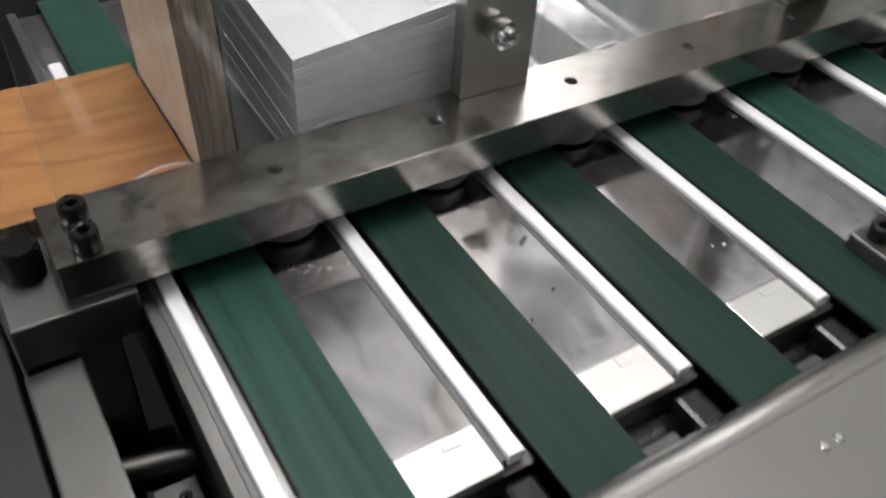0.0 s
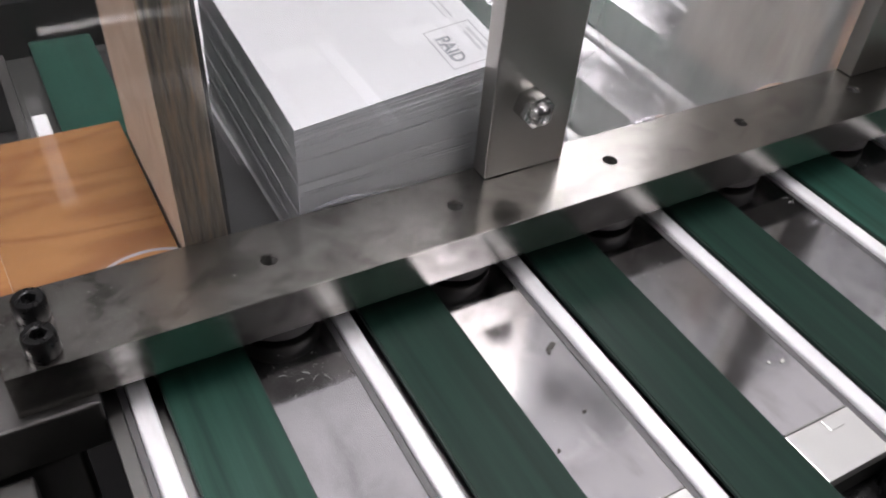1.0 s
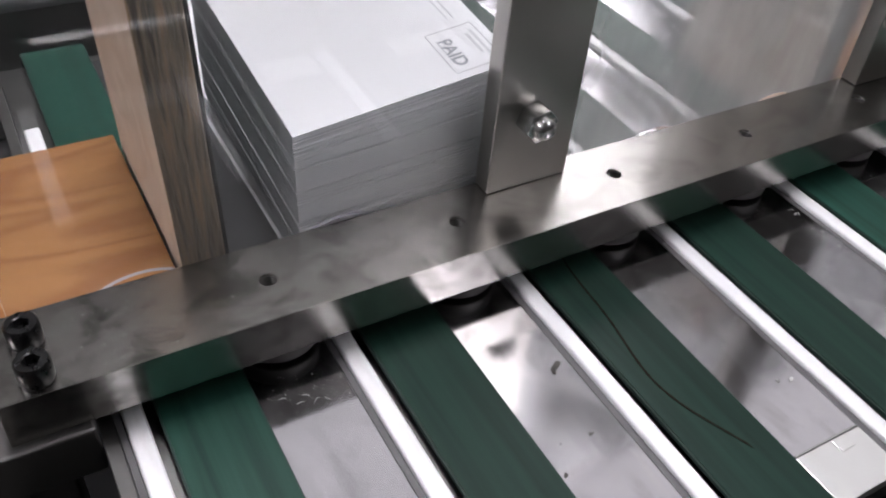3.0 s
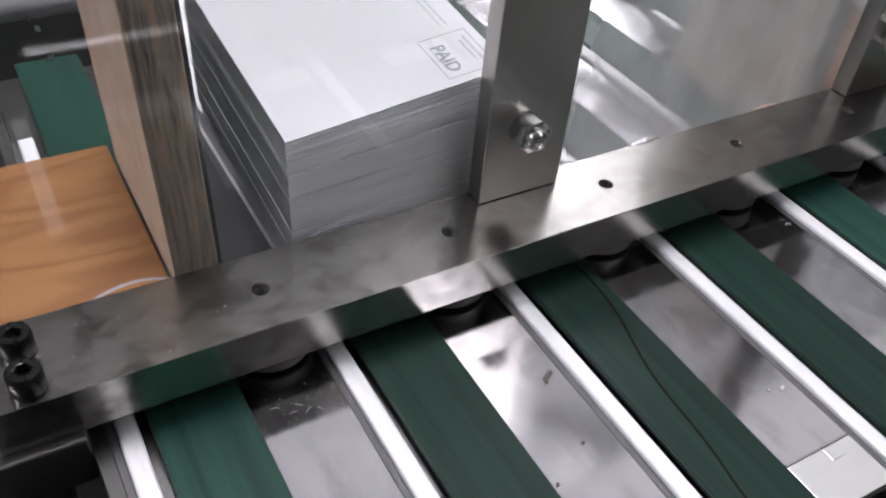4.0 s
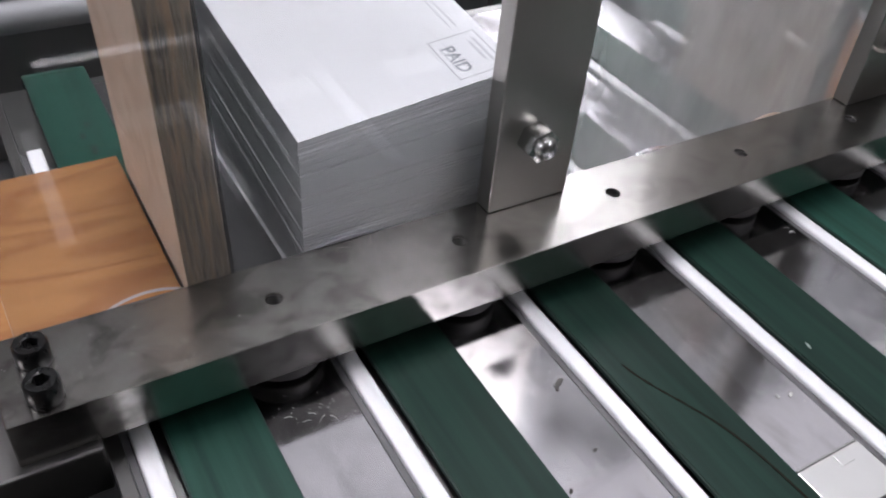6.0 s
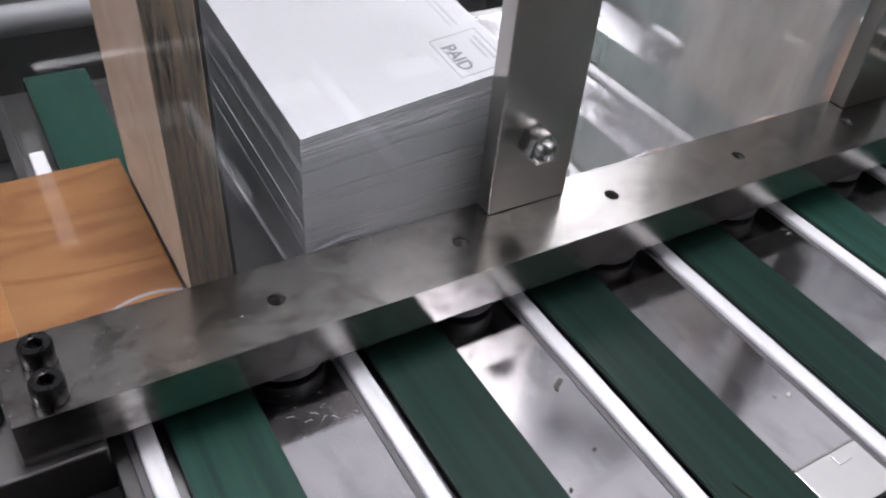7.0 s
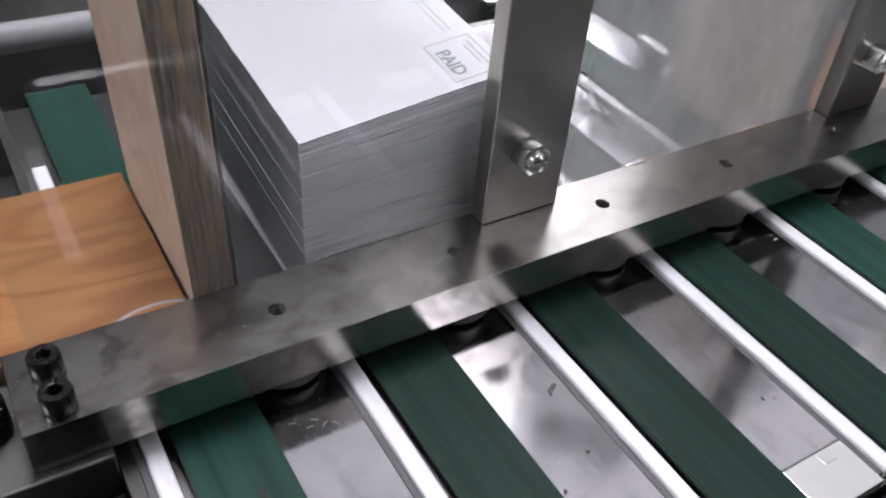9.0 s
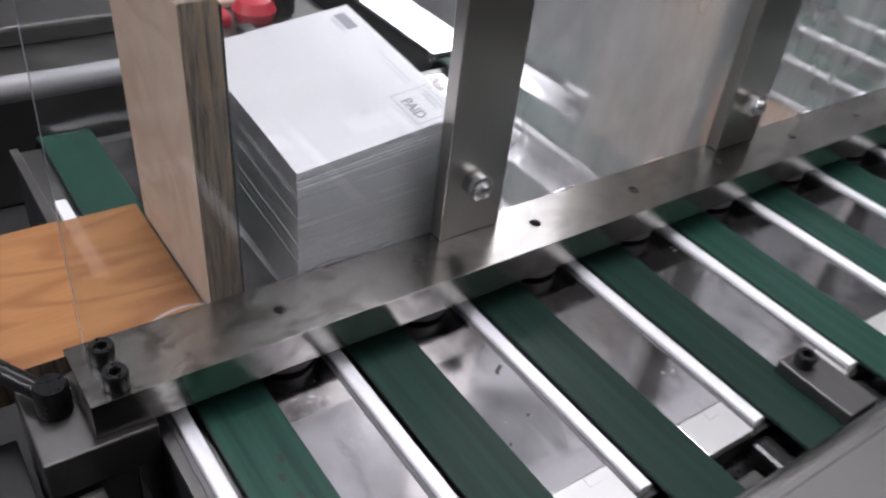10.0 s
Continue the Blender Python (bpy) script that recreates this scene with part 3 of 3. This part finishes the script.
# black boxes added to fill the shaded void and cover the paler floor
base = thing("machine_base", "black machine base added to darken the void under the conveyor", "machine base")
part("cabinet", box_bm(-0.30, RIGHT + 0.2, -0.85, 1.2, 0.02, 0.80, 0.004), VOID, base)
part("foot", box_bm(-0.28, RIGHT + 0.18, -0.83, 1.18, 0.0, 0.019), VOID, base)
part("side_panel", box_bm(-0.160, -0.1365, -0.40, 0.028, 0.80, 0.945, 0.001), VOID, base)
part("painted_strip", box_bm(-0.190, -0.1605, -0.40, 0.026, 0.80, 0.935, 0.002), GREENPAINT, base, "green paint chipped to orange primer")
drive = thing("drive_bracket", "dark steel shaft and drilled bracket inside the machine", "bracket")
part("shaft", lathe_bm([(0, 0), (0.007, 0), (0.007, 0.036), (0.0085, 0.037), (0.0085, 0.044), (0, 0.044)], 24, pose(-0.108, -0.045, 0.882, 0, 90, -12)), FRAME, drive, smooth=True)
part("plate", box_bm(-0.100, -0.0780, -0.110, -0.060, 0.872, 0.878, 0.001), FRAME, drive)
part("screw", lathe_bm([(0, 0), (0.0035, 0), (0.0035, 0.003), (0, 0.003)], 16, pose(-0.0865, -0.072, 0.878)), BLACK, drive)
part("stem", box_bm(-0.0985, -0.0935, -0.012, 0.004, 0.86, 0.93, 0.001), FRAME, drive)
part("foot", box_bm(-0.102, -0.078, -0.11, -0.02, 0.80, 0.8715), VOID, drive)
housing = thing("rear_housing", "dark grey steel housing behind the conveyor", "machine housing")
part("body", box_bm(-0.7, 0.30, 0.46, 1.1, 0.80, 0.935, 0.004), FRAME, housing)
part("ledge", box_bm(-0.7, 0.10, 0.52, 0.60, 0.9355, 0.955, 0.004), DULL, housing)
part("back_panel", box_bm(-0.7, 0.12, 0.70, 0.72, 0.9355, 1.25, 0.004), PAINT, housing)
deck = thing("outfeed_plate", "long polished steel outfeed plate lying behind the belts", "steel plate")
part("sheet", box_bm(0.315, 0.370, 0.312, 1.05, 0.9565, 0.9605, 0.0006), PLATE, deck)
part("support", box_bm(0.32, 0.365, 0.33, 1.0, 0.80, 0.956), VOID, deck)
tray = thing("parts_tray", "red and black plastic parts heaped on the rear housing", "parts", )
part("red_piece", lathe_bm([(0, 0), (0.02, 0), (0.024, 0.012), (0.018, 0.022), (0, 0.026)], 20, pose(0.215, 0.505, 0.9355)), RED, tray, smooth=True)
part("red_piece", box_bm(0.165, 0.185, 0.49, 0.52, 0.9355, 0.95, 0.004), RED, tray)
part("black_piece", box_bm(0.238, 0.262, 0.50, 0.53, 0.9355, 0.958, 0.004), BLACK, tray)
part("pale_piece", box_bm(0.19, 0.28, 0.54, 0.60, 0.9355, 0.945, 0.002), PLY_SIDE, tray)
clamp = thing("belt_clamp", "dull steel clamp block with a socket screw at a rail end", "clamp")
part("block", box_bm(0.2490, 0.2760, -0.202, -0.1515, 0.9665, 0.9755, 0.0012), DULL, clamp)
part("screw_head", lathe_bm([(0, 0), (0.0062, 0), (0.0064, 0.0008), (0.0064, 0.0072), (0.0056, 0.008), (0.0034, 0.008), (0.0032, 0.004), (0, 0.004)], 32, pose(0.2600, -0.1610, 0.9755)), BLACK, clamp, smooth=True)
part("foot", box_bm(0.2500, 0.2750, -0.201, -0.177, 0.9550, 0.9663), BLACK, clamp)

# ---- front cover ----
cover = thing("front_cover", "smooth grey steel cover sheet with a rounded edge", "cover")
rim = [(-0.2215, 0.9921), (-0.220, 0.992)] + [(-0.220 + 0.014 * math.sin(a), 0.978 + 0.014 * math.cos(a)) for a in np.linspace(0.15, 1.9, 10)] + [(-0.2085, 0.970), (-0.2100, 0.968), (-0.2215, 0.986)]
across = Matrix(((0, 0, 1, -0.05), (1, 0, 0, 0), (0, 1, 0, 0), (0, 0, 0, 1)))
part("rounded_edge", prism_bm(rim, 0.98, across), COVER, cover, "rolled sheet edge", smooth=True)
part("sheet", box_bm(-0.05, 0.93, -0.80, -0.2216, 0.986, 0.992, 0.0004), COVER, cover)
part("apron", box_bm(-0.05, 0.93, -0.806, -0.8005, 0.80, 0.992, 0.0004), COVER, cover)
for x in (0.062, 0.118, 0.126, 0.30, 0.50):
    part("rivet", lathe_bm([(0, 0.0008), (0.0016, 0.0006), (0.0022, 0)], 16, pose(x, -0.2395, 0.992)), ZINC, cover, smooth=True)
for x in (-0.045, 0.905):
    part("bracket", box_bm(x, x + 0.02, -0.79, -0.25, 0.80, 0.9858), FRAME, cover)

# ---- scraps on the plates ----


def scrap(x, y, size, mat, name, label, turn):
    b = bmesh.new()
    r = random.Random(int(x * 1e4))
    pts = [(size * (0.5 + 0.6 * r.random()) * math.cos(a), 0.55 * size * (0.5 + 0.6 * r.random()) * math.sin(a)) for a in np.linspace(0, 5.5, 7)]
    prism_bm(pts, 0.0004, None, b)
    ob = tagged(finish(name, b, mat), label, "scrap", "scraps on the plates")
    ob.matrix_world = pose(x, y, BED_Z + 0.00005, 0, 0, turn)


DIRT = material("dry_dirt", (0.09, 0.085, 0.08), 0.8)
scrap(0.1031, -0.0688, 0.0034, DIRT, "dirt_flake", "grey flake of dirt on a polished plate", 20)
scrap(0.1007, -0.0712, 0.0018, DIRT, "dirt_flake", "grey flake of dirt on a polished plate", 70)
scrap(0.0955, -0.105, 0.0014, DIRT, "dirt_flake", "grey flake of dirt on a polished plate", 10)
scrap(0.0748, -0.1163, 0.0017, DIRT, "dirt_flake", "grey flake of dirt on a polished plate", 50)
scrap(0.1936, -0.1208, 0.0019, FLECK, "paper_scrap", "tiny white paper scrap on a polished plate", 30)
scrap(0.1872, -0.119, 0.0015, FLECK, "paper_scrap", "tiny white paper scrap on a polished plate", 100)
scrap(0.2856, -0.0366, 0.0014, FLECK, "paper_scrap", "tiny white paper scrap on a polished plate", 0)
for i, (x, y, a) in enumerate(((0.0016, -0.038, 40), (-0.0014, -0.0397, 75), (0.0049, -0.04, 110), (0.0083, -0.0439, 20), (-0.0074, -0.0351, 60), (0.2875, -0.0341, 50), (0.289, -0.0361, 130), (0.2028, -0.073, 30))):
    ob = tagged(finish("fibre", ribbon_bm([(0.0004 * math.sin(j), 0.0007 * j) for j in range(6)], 0.00008), FLECK), "short pale paper fibre on a polished plate", "paper fibre", "scraps on the plates")
    ob.matrix_world = pose(x, y, BED_Z + 0.00005, 0, 0, a)

def dust(name, count, spots, z, mat, label, seed):
    """Many tiny flakes strewn over rectangles (x0, x1, y0, y1)."""
    r = random.Random(seed)
    b = bmesh.new()
    for _ in range(count):
        x0, x1, y0, y1 = r.choice(spots)
        cx, cy, q, a = r.uniform(x0, x1), r.uniform(y0, y1), r.uniform(0.00008, 0.00026), r.uniform(0, 3)
        if r.random() < 0.08:
            q *= 1.9
        ring = [(cx + q * k * math.cos(a + i * 1.57), cy + q * math.sin(a + i * 1.57) * 0.7) for i, k in enumerate((1, 0.8, 1.2, 0.9))]
        low = [b.verts.new((x, y, z)) for x, y in ring]
        high = [b.verts.new((x, y, z + 0.00006)) for x, y in ring]
        b.faces.new(high)
        for i in range(4):
            b.faces.new((low[i], low[(i + 1) % 4], high[(i + 1) % 4], high[i]))
    tagged(finish(name, b, mat), label, "dust", kind="stuff")


BRIGHT = material("bright_dust", (0.62, 0.62, 0.60), 0.7)
dust("bar_dust", 230, [(-0.115, -0.05, -0.018, 0.012), (-0.10, -0.03, -0.018, 0.016), (-0.10, 0.10, -0.019, 0.019), (0.0, 0.40, -0.019, 0.019)], BAR_Z + 0.00002, BRIGHT, "pale dust specks on the steel crossbar", 3)
lanes = [(RAIL0 + PITCH * k + 0.049, RAIL0 + PITCH * k + 0.080, -0.146, -0.024) for k in range(5)]
near = [(-0.012, 0.017, -0.060, -0.022)]
dust("plate_dust", 260, lanes + near * 2, BED_Z + 0.00002, BRIGHT, "pale paper dust on the polished plates", 4)
dust("plate_grit", 90, lanes, BED_Z + 0.00002, DIRT, "dark grit on the polished plates", 8)

# ---- scuffs that ride on the belts ----


def line_x(y):
    """How the long scuff wanders over the belt's width, y behind its leading end."""
    return 0.0312 - 0.008 * y - 0.0103 * math.sin(26 * y) + 0.0012 * math.cos(26 * y) - 0.0018 * math.sin(52 * y) + 0.0013 * math.cos(78 * y)


scuff = tagged(finish("belt_scuff", ribbon_bm([(line_x(y), y) for y in np.linspace(0, 0.2805, 80)], 0.0006), SCUFF), "long thin wavy dark scuff on a green belt", "scuff mark", "marks on the belts")
blot = tagged(finish("belt_blot", ribbon_bm([(0.0300 + 0.0005 * math.sin(i * 2), 0.0011 * i) for i in range(10)], 0.0017), SMEAR), "small dark blot on the green belt", "stain", "marks on the belts")
faint = [tagged(finish("belt_smudge", ribbon_bm([(x + 0.0005 * math.sin(i * 2.3), 0.0012 * i) for i in range(6)], w), SMEAR), "faint dark smudge on the green belt", "stain", "marks on the belts") for x, w in ((0.0285, 0.0020), (0.0310, 0.0022), (0.0270, 0.0015), (0.0320, 0.0016))]
fleck = tagged(finish("belt_fleck", ribbon_bm([(0.016, 0), (0.0165, 0.002), (0.0168, 0.004)], 0.0007), FLECK), "tiny pale fleck on the green belt", "fleck", "marks on the belts")
SPEED = 0.071


def motions():
    base = BELT_Z + 0.0005
    walk(stack, [(t, pose(STACK_X, STACK_Y, base + RISE * t, TILT, 0, 0)) for t in (0, 2.5, 5, 7.5, 10)])
    for ob, t0, off in arriving:
        def place(t):
            y = STACK_Y + max(0.0, t0 - t) * RISE / math.tan(radians(TILT))
            return pose(STACK_X + 0.0012 + off, y, base + RISE * max(0.0, t - t0), TILT, 0, 0)
        times = sorted({0, *(t for t in (t0 - 0.1, t0, t0 + 0.1) if 0 < t < 10), 10})
        walk(ob, [(t, place(t)) for t in times])
    for ob, lane, seen_t, seen_y in ((scuff, 2, 2.5, -0.105), (blot, 0, 9.1, -0.035), (fleck, 3, 5.5, -0.07), (faint[0], 0, 8.5, -0.035), (faint[1], 0, 8.55, -0.033), (faint[2], 0, 9.36, -0.035), (faint[3], 0, 9.5, -0.034)):
        walk(ob, [(t, pose(RAIL0 + PITCH * lane, seen_y - SPEED * (t - seen_t), BELT_Z + 0.0001)) for t in (0, 5, 10)])


motions()
